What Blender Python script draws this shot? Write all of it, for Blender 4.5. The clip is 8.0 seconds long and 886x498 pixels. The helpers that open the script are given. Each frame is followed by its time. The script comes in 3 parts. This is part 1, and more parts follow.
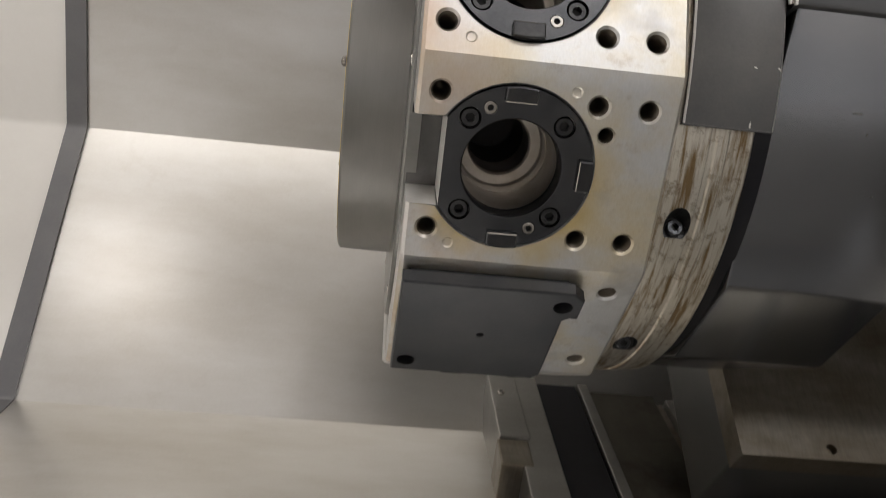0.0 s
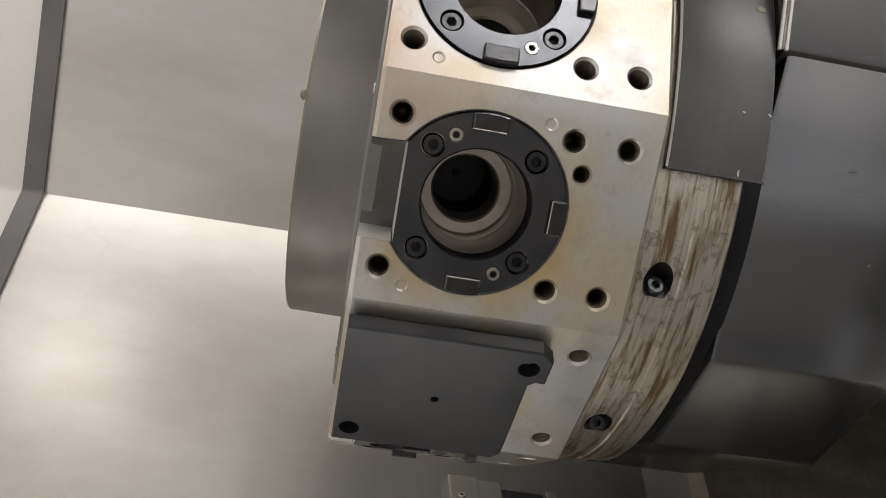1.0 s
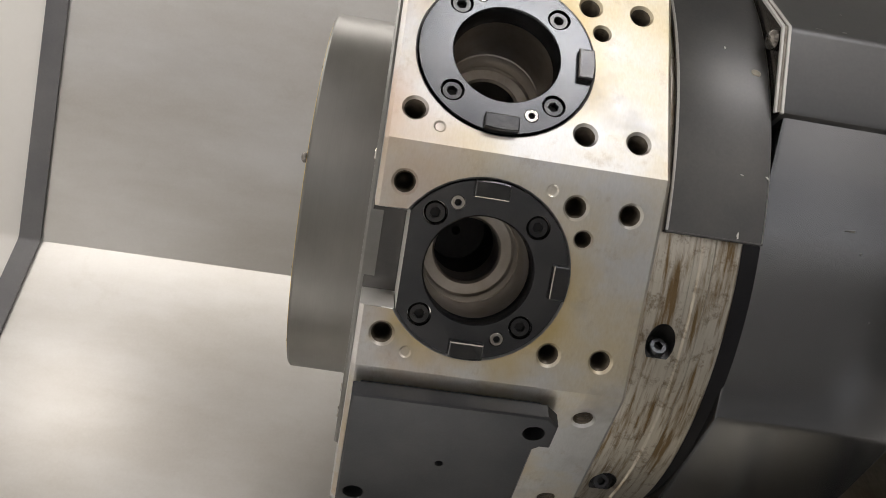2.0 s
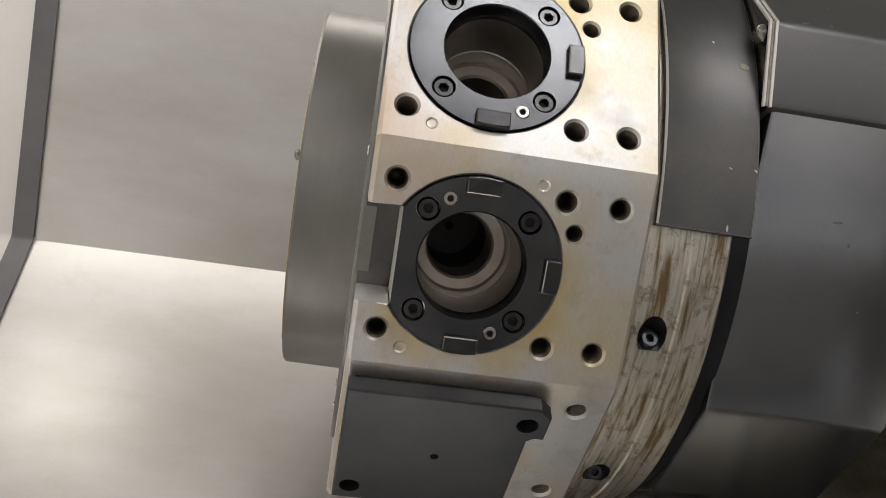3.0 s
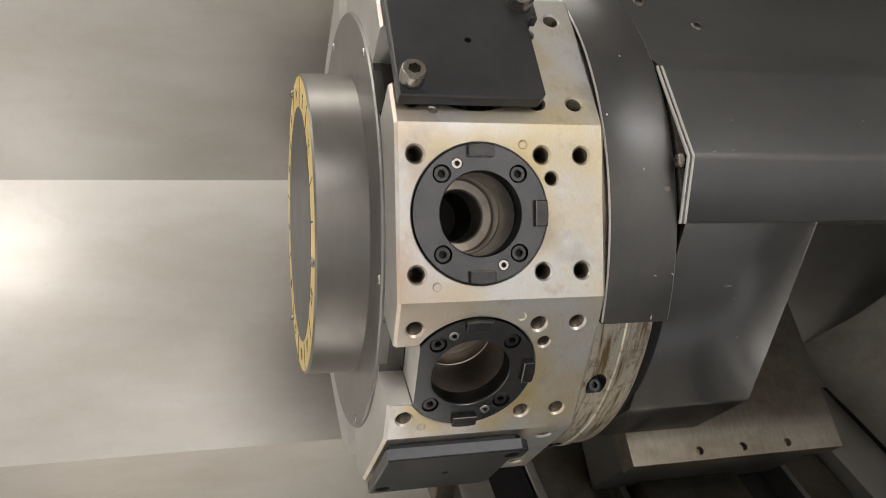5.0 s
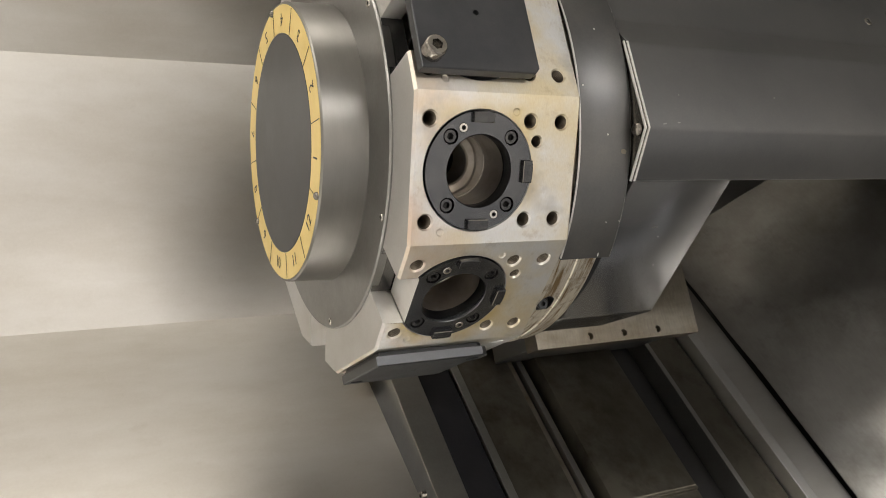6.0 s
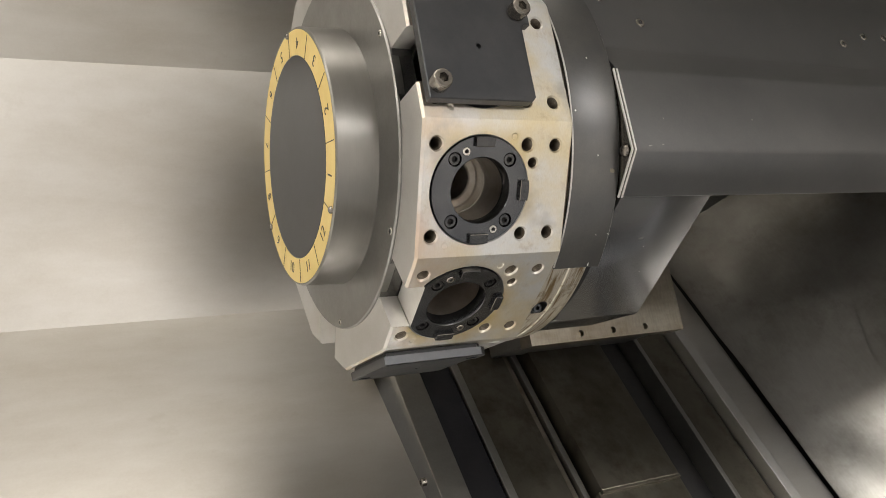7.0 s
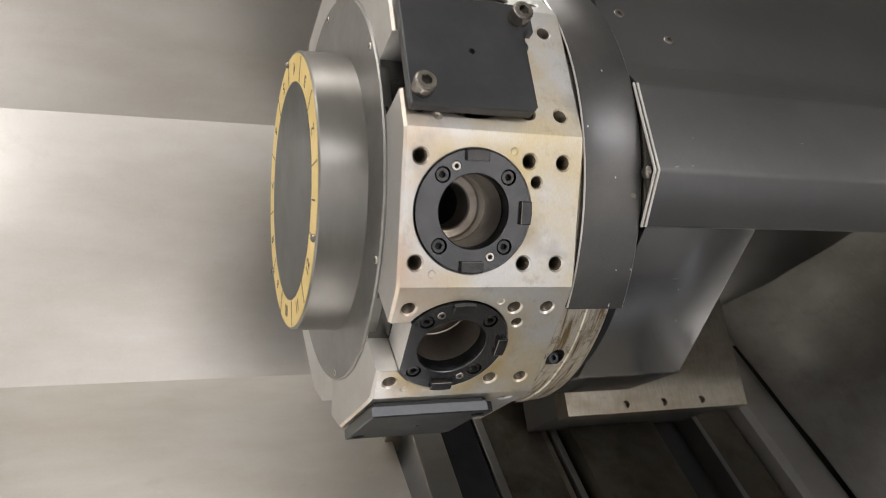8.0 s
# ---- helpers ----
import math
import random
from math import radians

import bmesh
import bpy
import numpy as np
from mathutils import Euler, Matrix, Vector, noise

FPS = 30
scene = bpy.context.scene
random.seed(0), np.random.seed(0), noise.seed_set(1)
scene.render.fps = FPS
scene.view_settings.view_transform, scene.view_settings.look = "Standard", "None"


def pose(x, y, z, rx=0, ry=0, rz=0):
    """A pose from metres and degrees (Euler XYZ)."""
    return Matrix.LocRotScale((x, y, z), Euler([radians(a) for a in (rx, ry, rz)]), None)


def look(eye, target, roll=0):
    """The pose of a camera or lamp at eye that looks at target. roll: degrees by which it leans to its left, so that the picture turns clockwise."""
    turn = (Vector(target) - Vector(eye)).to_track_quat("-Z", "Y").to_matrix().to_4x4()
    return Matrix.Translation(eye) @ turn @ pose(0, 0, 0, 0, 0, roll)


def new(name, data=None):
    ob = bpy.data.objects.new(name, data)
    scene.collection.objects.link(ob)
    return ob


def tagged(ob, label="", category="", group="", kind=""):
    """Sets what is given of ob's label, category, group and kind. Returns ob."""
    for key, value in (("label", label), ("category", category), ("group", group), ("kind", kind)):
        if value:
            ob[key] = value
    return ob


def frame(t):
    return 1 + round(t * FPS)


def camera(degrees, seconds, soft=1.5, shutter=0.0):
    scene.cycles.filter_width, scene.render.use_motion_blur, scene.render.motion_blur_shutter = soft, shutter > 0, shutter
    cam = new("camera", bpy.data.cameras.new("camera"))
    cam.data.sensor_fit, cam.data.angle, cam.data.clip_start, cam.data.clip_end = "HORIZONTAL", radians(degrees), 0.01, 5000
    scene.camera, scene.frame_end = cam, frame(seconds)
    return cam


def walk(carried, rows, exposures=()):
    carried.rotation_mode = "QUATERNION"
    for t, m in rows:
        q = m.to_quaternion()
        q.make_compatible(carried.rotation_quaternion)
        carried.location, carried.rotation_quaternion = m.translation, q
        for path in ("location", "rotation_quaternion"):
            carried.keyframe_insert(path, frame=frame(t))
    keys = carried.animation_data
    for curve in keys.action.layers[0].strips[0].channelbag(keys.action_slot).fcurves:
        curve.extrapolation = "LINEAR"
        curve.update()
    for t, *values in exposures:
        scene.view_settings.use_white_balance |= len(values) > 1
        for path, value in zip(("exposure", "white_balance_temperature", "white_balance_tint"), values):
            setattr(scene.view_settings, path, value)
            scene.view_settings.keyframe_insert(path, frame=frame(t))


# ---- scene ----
cam = camera(58.00, 8.0, 0.9, 0.35)
# The turret's axis is the world's x axis; station 1 faces the operator along -y.
ROWS = [
    (0.0, -0.0748, -0.6340, -0.2328, 99.12, -4.18, -5.78),
    (0.5, -0.0649, -0.5859, -0.2526, 106.17, -6.47, -7.53),
    (1.0, -0.0537, -0.5753, -0.2627, 108.08, -6.63, -8.09),
    (1.5, -0.0574, -0.5782, -0.2685, 109.33, -6.22, -8.25),
    (2.0, -0.0614, -0.5825, -0.2448, 110.07, -5.84, -8.28),
    (3.5, -0.0622, -0.5879, -0.2455, 108.75, -4.75, -8.32),
    (4.0, -0.0788, -0.6033, -0.2315, 105.73, -3.45, -8.42),
    (4.5, -0.1326, -0.6737, -0.1326, 97.40, 0.20, -11.91),
    (4.7, -0.1400, -0.7076, -0.0772, 93.77, 1.07, -13.02),
    (5.8, -0.2790, -0.7633, 0.0596, 79.64, -2.81, -23.67),
    (6.0, -0.3021, -0.7778, 0.0708, 77.87, -3.19, -25.68),
    (6.5, -0.3343, -0.8124, 0.1062, 76.90, -3.71, -26.31),
    (7.0, -0.3365, -0.8244, 0.1058, 76.86, -3.68, -26.02),
    (7.5, -0.3293, -0.8454, 0.1166, 77.64, -3.56, -24.88),
    (8.0, -0.2337, -0.7854, 0.0409, 83.33, -3.17, -20.19),
]
EXPOSURES = [(0.0, -0.05, 6400, 12), (4.0, -0.05, 6400, 12), (6.0, 0.48, 6650, 10), (7.5, 0.47, 6650, 10), (8.0, 0.45, 6350, 12)]
walk(cam, [(t, pose(x, y, z, rx, ry, rz)) for t, x, y, z, rx, ry, rz in ROWS], EXPOSURES)

# ---- light: added workshop and roof lamps, and the machine's own work lamp ----
world = bpy.data.worlds.new("workshop_air")
world.use_nodes = True
world.node_tree.nodes["Background"].inputs[0].default_value = (1.0, 0.965, 0.92, 1)
world.node_tree.nodes["Background"].inputs[1].default_value = 0.3
scene.world = world


def area_lamp(name, eye, target, w, h, watts, colour, label):
    data = bpy.data.lights.new(name, "AREA")
    data.shape, data.size, data.size_y, data.energy, data.color = "RECTANGLE", w, h, watts, colour
    ob = new(name, data)
    ob.matrix_world = look(eye, target)
    return tagged(ob, label, "lamp")


area_lamp("work_lamp", (-0.70, -0.39, 0.47), (-0.1, 0.15, -0.05), 0.09, 0.07, 0.65, (1.0, 0.95, 0.88), "warm white machine work lamp beside the end wall")
# Unseen fill lamp, added to brighten the chute and the turret's top.
area_lamp("roof_fill", (-0.40, 0.04, 0.632), (-0.40, 0.04, 0.0), 1.3, 0.18, 2.7, (1.0, 0.95, 0.87), "long flat fill lamp added under the machine roof")
# Unseen lamps, added to light the room and the faces towards the door.
for x, y, watts in ((-3.7, -2.4, 115.0), (-0.5, -2.4, 115.0), (2.7, -2.4, 190.0), (1.5, -4.4, 95.0)):
    area_lamp("ceiling_fill", (x, y, 3.08), (x, y, 0.0), 2.6, 0.5, watts, (1.0, 0.975, 0.945), "long bright ceiling lamp added in the unseen workshop")


# ---- materials ----
def nodes_of(name):
    mat = bpy.data.materials.new(name)
    mat.use_nodes = True
    nt = mat.node_tree
    return mat, nt, nt.nodes["Principled BSDF"]


def add(nt, kind, **values):
    n = nt.nodes.new(kind)
    for key, value in values.items():
        n.inputs[key.replace("_", " ")].default_value = value
    return n


def surface(name, colour, other, metal, rough, scale=(30, 30, 30), spread=0.5, rough_other=None, grain=(300, 300, 300), bump=0.03, spec=0.5, aniso=0.0, edges=(0.35, 0.7), dent=0.0, dent_scale=6.0, spots=None):
    """Two colours mixed by broad stains, fine grain in roughness and relief. scale and grain: per metre along x, y, z."""
    mat, nt, bsdf = nodes_of(name)
    co = nt.nodes.new("ShaderNodeTexCoord")
    m1 = add(nt, "ShaderNodeMapping", Scale=scale)
    n1 = add(nt, "ShaderNodeTexNoise", Scale=1.0, Detail=6.0, Roughness=0.62)
    m2 = add(nt, "ShaderNodeMapping", Scale=grain)
    n2 = add(nt, "ShaderNodeTexNoise", Scale=1.0, Detail=4.0, Roughness=0.6)
    nt.links.new(co.outputs["Object"], m1.inputs["Vector"])
    nt.links.new(co.outputs["Object"], m2.inputs["Vector"])
    nt.links.new(m1.outputs[0], n1.inputs["Vector"])
    nt.links.new(m2.outputs[0], n2.inputs["Vector"])
    ramp = add(nt, "ShaderNodeMapRange", From_Min=edges[0], From_Max=edges[1])
    nt.links.new(n1.outputs["Fac"], ramp.inputs["Value"])
    mix = nt.nodes.new("ShaderNodeMix")
    mix.data_type = "RGBA"
    mix.inputs["A"].default_value = (*colour, 1)
    mix.inputs["B"].default_value = (*other, 1)
    nt.links.new(ramp.outputs[0], mix.inputs["Factor"])
    stained = mix
    if spots:
        n4 = add(nt, "ShaderNodeTexNoise", Scale=spots[1], Detail=5.0, Roughness=0.7)
        nt.links.new(co.outputs["Object"], n4.inputs["Vector"])
        r4 = add(nt, "ShaderNodeMapRange", From_Min=spots[2], From_Max=spots[3], To_Max=spots[4])
        nt.links.new(n4.outputs["Fac"], r4.inputs["Value"])
        stained = nt.nodes.new("ShaderNodeMix")
        stained.data_type = "RGBA"
        stained.inputs["B"].default_value = (*spots[0], 1)
        nt.links.new(mix.outputs["Result"], stained.inputs["A"])
        nt.links.new(r4.outputs[0], stained.inputs["Factor"])
    fine = nt.nodes.new("ShaderNodeMix")
    fine.data_type, fine.blend_type = "RGBA", "OVERLAY"
    fine.inputs["Factor"].default_value = spread
    nt.links.new(stained.outputs["Result"], fine.inputs["A"])
    nt.links.new(n2.outputs["Fac"], fine.inputs["B"])
    nt.links.new(fine.outputs["Result"], bsdf.inputs["Base Color"])
    rr = add(nt, "ShaderNodeMapRange", To_Min=rough * 0.85, To_Max=rough_other if rough_other else rough * 1.25)
    nt.links.new(n1.outputs["Fac"], rr.inputs["Value"])
    nt.links.new(rr.outputs[0], bsdf.inputs["Roughness"])
    bsdf.inputs["Metallic"].default_value = metal
    bsdf.inputs["Specular IOR Level"].default_value = spec
    bsdf.inputs["Anisotropic"].default_value = aniso
    bm_ = add(nt, "ShaderNodeBump", Strength=bump, Distance=0.002)
    nt.links.new(n2.outputs["Fac"], bm_.inputs["Height"])
    if dent:
        n3 = add(nt, "ShaderNodeTexNoise", Scale=dent_scale, Detail=1.0, Roughness=0.4)
        nt.links.new(co.outputs["Object"], n3.inputs["Vector"])
        wave = add(nt, "ShaderNodeBump", Strength=1.0, Distance=dent)
        nt.links.new(n3.outputs["Fac"], wave.inputs["Height"])
        nt.links.new(wave.outputs[0], bm_.inputs["Normal"])
    nt.links.new(bm_.outputs[0], bsdf.inputs["Normal"])
    return mat


STEEL = surface("machined_steel", (0.66, 0.66, 0.655), (0.66, 0.575, 0.40), 0.9, 0.38, (10, 12, 12), 0.2, 0.52, (900, 300, 300), 0.03, edges=(0.44, 0.68), spots=((0.36, 0.27, 0.17), 60.0, 0.57, 0.76, 0.45))
def coolant_halo(mat):
    """Yellow-brown stain rings dried round each of the twelve bushes, and a coppery tint in patches."""
    nt = mat.node_tree
    bsdf = nt.nodes["Principled BSDF"]
    old = bsdf.inputs["Base Color"].links[0].from_socket
    co = nt.nodes.new("ShaderNodeTexCoord")
    xyz = nt.nodes.new("ShaderNodeSeparateXYZ")
    nt.links.new(co.outputs["Object"], xyz.inputs[0])

    def calc(op, a, b=None, c=None):
        n = nt.nodes.new("ShaderNodeMath")
        n.operation = op
        for socket, value in zip(n.inputs, (a, b, c)):
            if value is None:
                continue
            if isinstance(value, (int, float)):
                socket.default_value = value
            else:
                nt.links.new(value, socket)
        return n.outputs[0]

    def blotch(size, detail):
        n = add(nt, "ShaderNodeTexNoise", Scale=size, Detail=detail, Roughness=0.6)
        nt.links.new(co.outputs["Object"], n.inputs["Vector"])
        return n.outputs["Fac"]

    def ramp(value, low, high, top):
        n = add(nt, "ShaderNodeMapRange", From_Min=low, From_Max=high, To_Max=top)
        nt.links.new(value, n.inputs["Value"])
        return n.outputs[0]

    def blend(below, colour, factor):
        n = nt.nodes.new("ShaderNodeMix")
        n.data_type = "RGBA"
        n.inputs["B"].default_value = (*colour, 1)
        nt.links.new(below, n.inputs["A"])
        nt.links.new(factor, n.inputs["Factor"])
        return n.outputs["Result"]

    x, y, z = xyz.outputs
    turn = calc("ARCTAN2", z, calc("MULTIPLY", y, -1.0))
    turn = calc("WRAP", turn, radians(15), radians(-15))
    side = calc("MULTIPLY", calc("SQRT", calc("ADD", calc("MULTIPLY", y, y), calc("MULTIPLY", z, z))), calc("SINE", turn))
    far = calc("SQRT", calc("ADD", calc("MULTIPLY", x, x), calc("MULTIPLY", side, side)))
    far = calc("ADD", far, calc("MULTIPLY", calc("SUBTRACT", blotch(26.0, 3.0), 0.5), 0.05))
    halo = calc("MULTIPLY", ramp(far, 0.064, 0.048, 1.0), ramp(blotch(9.0, 2.0), 0.38, 0.60, 0.8))
    colour = blend(old, (0.60, 0.43, 0.32), calc("MULTIPLY", ramp(x, 0.0, -0.05, 1.0), ramp(blotch(13.0, 3.0), 0.36, 0.60, 0.6)))
    colour = blend(colour, (0.60, 0.47, 0.22), halo)
    colour = blend(colour, (0.34, 0.33, 0.32), ramp(blotch(19.0, 4.0), 0.56, 0.72, 0.6))
    nt.links.new(colour, bsdf.inputs["Base Color"])


coolant_halo(STEEL)
STEEL_CLEAN = surface("clean_ground_steel", (0.62, 0.615, 0.605), (0.55, 0.54, 0.52), 0.9, 0.35, (12, 12, 12), 0.12, 0.44, (700, 700, 700), 0.02)
KEY = surface("worn_key_steel", (0.062, 0.063, 0.067), (0.095, 0.094, 0.093), 0.85, 0.22, (90, 90, 90), 0.2, 0.265, (500, 500, 500), 0.03)
STEEL_DARK = surface("ground_steel", (0.33, 0.325, 0.31), (0.28, 0.275, 0.26), 0.95, 0.35, (8, 20, 20), 0.1, 0.42, (300, 300, 300), 0.02)
# Paler steel; on the notch walls it stands in for the light they catch.
PALE_STEEL = surface("pale_bare_steel", (0.76, 0.75, 0.73), (0.68, 0.66, 0.62), 0.55, 0.40, (40, 40, 40), 0.1, 0.5, (700, 700, 700), 0.02)
# Darkened steel for the notch floors: the recess's shade is put into its colour.
NOTCH_STEEL = surface("shaded_notch_steel", (0.12, 0.12, 0.12), (0.19, 0.185, 0.18), 0.85, 0.23, (30, 30, 30), 0.15, 0.265, (400, 400, 400), 0.02)
FLANGE = surface("dull_flange_steel", (0.28, 0.278, 0.27), (0.23, 0.225, 0.215), 0.95, 0.35, (8, 20, 20), 0.1, 0.42, (300, 300, 300), 0.02)
DRUM = surface("turned_drum_steel", (0.24, 0.233, 0.22), (0.19, 0.183, 0.172), 0.9, 0.34, (20, 8, 8), 0.05, 0.42, (1500, 12, 12), 0.005)
RING_STEEL = surface("stained_ring_steel", (0.60, 0.565, 0.49), (0.22, 0.15, 0.075), 0.8, 0.35, (200, 20, 20), 0.3, 0.5, (700, 40, 40), 0.06, edges=(0.47, 0.62), spots=((0.15, 0.095, 0.045), 110.0, 0.54, 0.68, 0.7))
BORE = surface("oiled_bore_steel", (0.56, 0.54, 0.51), (0.38, 0.33, 0.27), 0.96, 0.335, (30, 30, 30), 0.03, 0.40, (200, 200, 200), 0.002)
BLACKED = surface("blackened_steel", (0.092, 0.096, 0.104), (0.125, 0.126, 0.131), 0.95, 0.22, (40, 40, 40), 0.15, 0.265, (700, 700, 700), 0.02)
PLATE = surface("dark_cover_plate", (0.062, 0.065, 0.071), (0.084, 0.085, 0.089), 0.85, 0.34, (25, 25, 25), 0.12, 0.48, (900, 900, 900), 0.03)
# Brownish thread steel, darkened to hold the shade inside the holes.
THREAD = surface("shaded_thread_steel", (0.15, 0.13, 0.105), (0.09, 0.07, 0.05), 0.8, 0.34, (120, 120, 120), 0.2, 0.45, (600, 600, 600), 0.03)
TRIM_PAINT = surface("grey_edge_paint", (0.13, 0.13, 0.138), (0.17, 0.168, 0.172), 0.4, 0.36, (9, 9, 9), 0.1, 0.5, (400, 400, 400), 0.015)
BOLT = surface("bolt_steel", (0.30, 0.28, 0.25), (0.18, 0.165, 0.15), 0.9, 0.22, (90, 90, 90), 0.3, 0.26, (600, 600, 600), 0.05)
CHROME = surface("bright_screw_steel", (0.62, 0.60, 0.56), (0.45, 0.42, 0.38), 1.0, 0.2, (90, 90, 90), 0.2, 0.26, (600, 600, 600), 0.03)
SHEET = surface("brushed_sheet_steel", (0.62, 0.61, 0.59), (0.53, 0.51, 0.475), 0.92, 0.335, (3, 9, 9), 0.06, 0.40, (300, 300, 300), 0.008, edges=(0.38, 0.66), dent=0.0018, dent_scale=5.0, spots=((0.42, 0.385, 0.33), 14.0, 0.60, 0.74, 0.22))
SHEET_DARK = surface("dull_sheet_steel", (0.40, 0.39, 0.37), (0.25, 0.238, 0.212), 0.95, 0.34, (6, 6, 6), 0.1, 0.46, (300, 60, 60), 0.02, dent=0.004, dent_scale=5.0, spots=((0.16, 0.145, 0.12), 9.0, 0.52, 0.72, 0.5))
# The arm's dark paint made lighter, its glossy reflections put into the colour.
HOUSING = surface("lightened_housing_paint", (0.215, 0.22, 0.232), (0.27, 0.273, 0.282), 0.93, 0.22, (6, 6, 6), 0.08, 0.265, (500, 500, 500), 0.012, dent=0.0008, dent_scale=6.0)
PAINT_DARK = surface("dark_grey_paint", (0.135, 0.137, 0.141), (0.17, 0.17, 0.17), 0.85, 0.335, (7, 7, 7), 0.08, 0.42, (500, 500, 500), 0.012)
GUARD = surface("dark_guard_paint", (0.092, 0.092, 0.094), (0.125, 0.122, 0.118), 0.8, 0.34, (14, 14, 14), 0.12, 0.45, (600, 600, 600), 0.02)
YELLOW = surface("yellow_label", (0.78, 0.60, 0.24), (0.70, 0.52, 0.18), 0.0, 0.45, (20, 20, 20), 0.1, 0.55, (400, 400, 400), 0.02)
INK = surface("black_ink", (0.02, 0.018, 0.015), (0.03, 0.03, 0.025), 0.0, 0.5)
WHITE = surface("pale_painted_sheet", (0.80, 0.785, 0.755), (0.74, 0.72, 0.69), 0.0, 0.45, (5, 5, 5), 0.06, 0.55, (200, 200, 200), 0.02)
RUBBER = surface("black_rubber", (0.010, 0.010, 0.012), (0.018, 0.018, 0.020), 0.0, 0.36, (20, 20, 20), 0.2, 0.5, (300, 300, 300), 0.06, spec=0.2)
COVER = surface("dark_way_cover", (0.18, 0.167, 0.138), (0.095, 0.087, 0.07), 0.9, 0.335, (7, 5, 5), 0.05, 0.40, (300, 40, 40), 0.004, spots=((0.06, 0.05, 0.035), 11.0, 0.48, 0.68, 0.7))
RUSTY = surface("oily_brown_steel", (0.26, 0.24, 0.205), (0.17, 0.14, 0.10), 0.85, 0.35, (12, 30, 30), 0.3, 0.45, (300, 60, 60), 0.04)
SHOP = surface("workshop_wall_paint", (0.75, 0.73, 0.70), (0.68, 0.66, 0.63), 0.0, 0.7, (1, 1, 1), 0.1, 0.8, (30, 30, 30), 0.02)
CONCRETE = surface("workshop_floor_paint", (0.25, 0.255, 0.265), (0.20, 0.204, 0.212), 0.0, 0.5, (2, 2, 2), 0.2, 0.7, (60, 60, 60), 0.03)
# Near-black that puts the shade of sockets, wells, bores and bed gaps into colour.
GAP_SHADE = surface("recess_shade", (0.012, 0.012, 0.013), (0.022, 0.021, 0.02), 0.2, 0.4)


# ---- building helpers ----
def part(name, bm, material, parent=None, label="", smooth=None):
    me = bpy.data.meshes.new(name)
    bmesh.ops.recalc_face_normals(bm, faces=bm.faces)
    bm.to_mesh(me)
    bm.free()
    for m in material if isinstance(material, (list, tuple)) else (material,):
        me.materials.append(m)
    ob = new(name, me)
    ob.parent = parent
    if label:
        ob["label"] = label
    if smooth:
        me.shade_smooth()
        me.set_sharp_from_angle(angle=radians(smooth))
    return ob


def thing(name, label, category, group="", kind=""):
    return tagged(new(name), label, category, group, kind)


def box(bm, x0, x1, y0, y1, z0, z1, bevel=0.0, m=None):
    """A bevelled block in the frame m."""
    r = bmesh.ops.create_cube(bm, size=1.0)
    vs = r["verts"]
    for v in vs:
        v.co = Vector(((x0 + x1) / 2 + v.co.x * (x1 - x0), (y0 + y1) / 2 + v.co.y * (y1 - y0), (z0 + z1) / 2 + v.co.z * (z1 - z0)))
    if bevel:
        es = list({e for v in vs for e in v.link_edges})
        g = bmesh.ops.bevel(bm, geom=es, offset=bevel, segments=2, affect="EDGES", profile=0.6)
        vs = list({v for v in bm.verts if v in set(vs) or v.is_valid and v in set(g["verts"])})
    if m is not None:
        bmesh.ops.transform(bm, matrix=m, verts=[v for v in vs if v.is_valid])
    return bm


def revolve(bm, profile, m=None, seg=32, a0=0.0, a1=360.0, mat=0):
    """Turn (radius, height) points round the local z axis, in the frame m."""
    full = abs(a1 - a0 - 360) < 1e-6
    n = seg if full else seg + 1
    rings = []
    for r, h in profile:
        if r < 1e-7:
            rings.append([bm.verts.new((0, 0, h))])
        else:
            rings.append([bm.verts.new((r * math.cos(radians(a0 + (a1 - a0) * i / seg)), r * math.sin(radians(a0 + (a1 - a0) * i / seg)), h)) for i in range(n)])
    made = []
    for p, q in zip(rings, rings[1:]):
        for i in range(seg):
            j = (i + 1) % n
            if len(p) == 1 and len(q) == 1:
                continue
            if len(p) == 1:
                f = bm.faces.new((p[0], q[i], q[j]))
            elif len(q) == 1:
                f = bm.faces.new((p[i], p[j], q[0]))
            else:
                f = bm.faces.new((p[i], p[j], q[j], q[i]))
            f.material_index = mat
            made.append(f)
    if m is not None:
        for ring in rings:
            for v in ring:
                v.co = m @ v.co
    return made


def circle(cx, cy, r, n=28):
    return [(cx + r * math.cos(2 * math.pi * i / n), cy + r * math.sin(2 * math.pi * i / n)) for i in range(n)]


def filled(bm, loops, m, h=0.0, mat=0):
    """A flat sheet with an outline and holes, at the height h of the frame m."""
    es = []
    for loop in loops:
        vs = [bm.verts.new((x, y, h)) for x, y in loop]
        es += [bm.edges.new((vs[i], vs[(i + 1) % len(vs)])) for i in range(len(vs))]
    r = bmesh.ops.triangle_fill(bm, use_beauty=True, use_dissolve=False, edges=es, normal=(0, 0, 1))
    fs = [g for g in r["geom"] if isinstance(g, bmesh.types.BMFace)]
    vs = {v for e in es for v in e.verts}
    for f in fs:
        f.material_index = mat
    for v in vs:
        v.co = m @ v.co
    return fs


def wall(bm, loop, m, h0, h1, closed=True, mat=0):
    a = [bm.verts.new(m @ Vector((x, y, h0))) for x, y in loop]
    b = [bm.verts.new(m @ Vector((x, y, h1))) for x, y in loop]
    for i in range(len(loop) if closed else len(loop) - 1):
        j = (i + 1) % len(loop)
        bm.faces.new((a[i], a[j], b[j], b[i])).material_index = mat


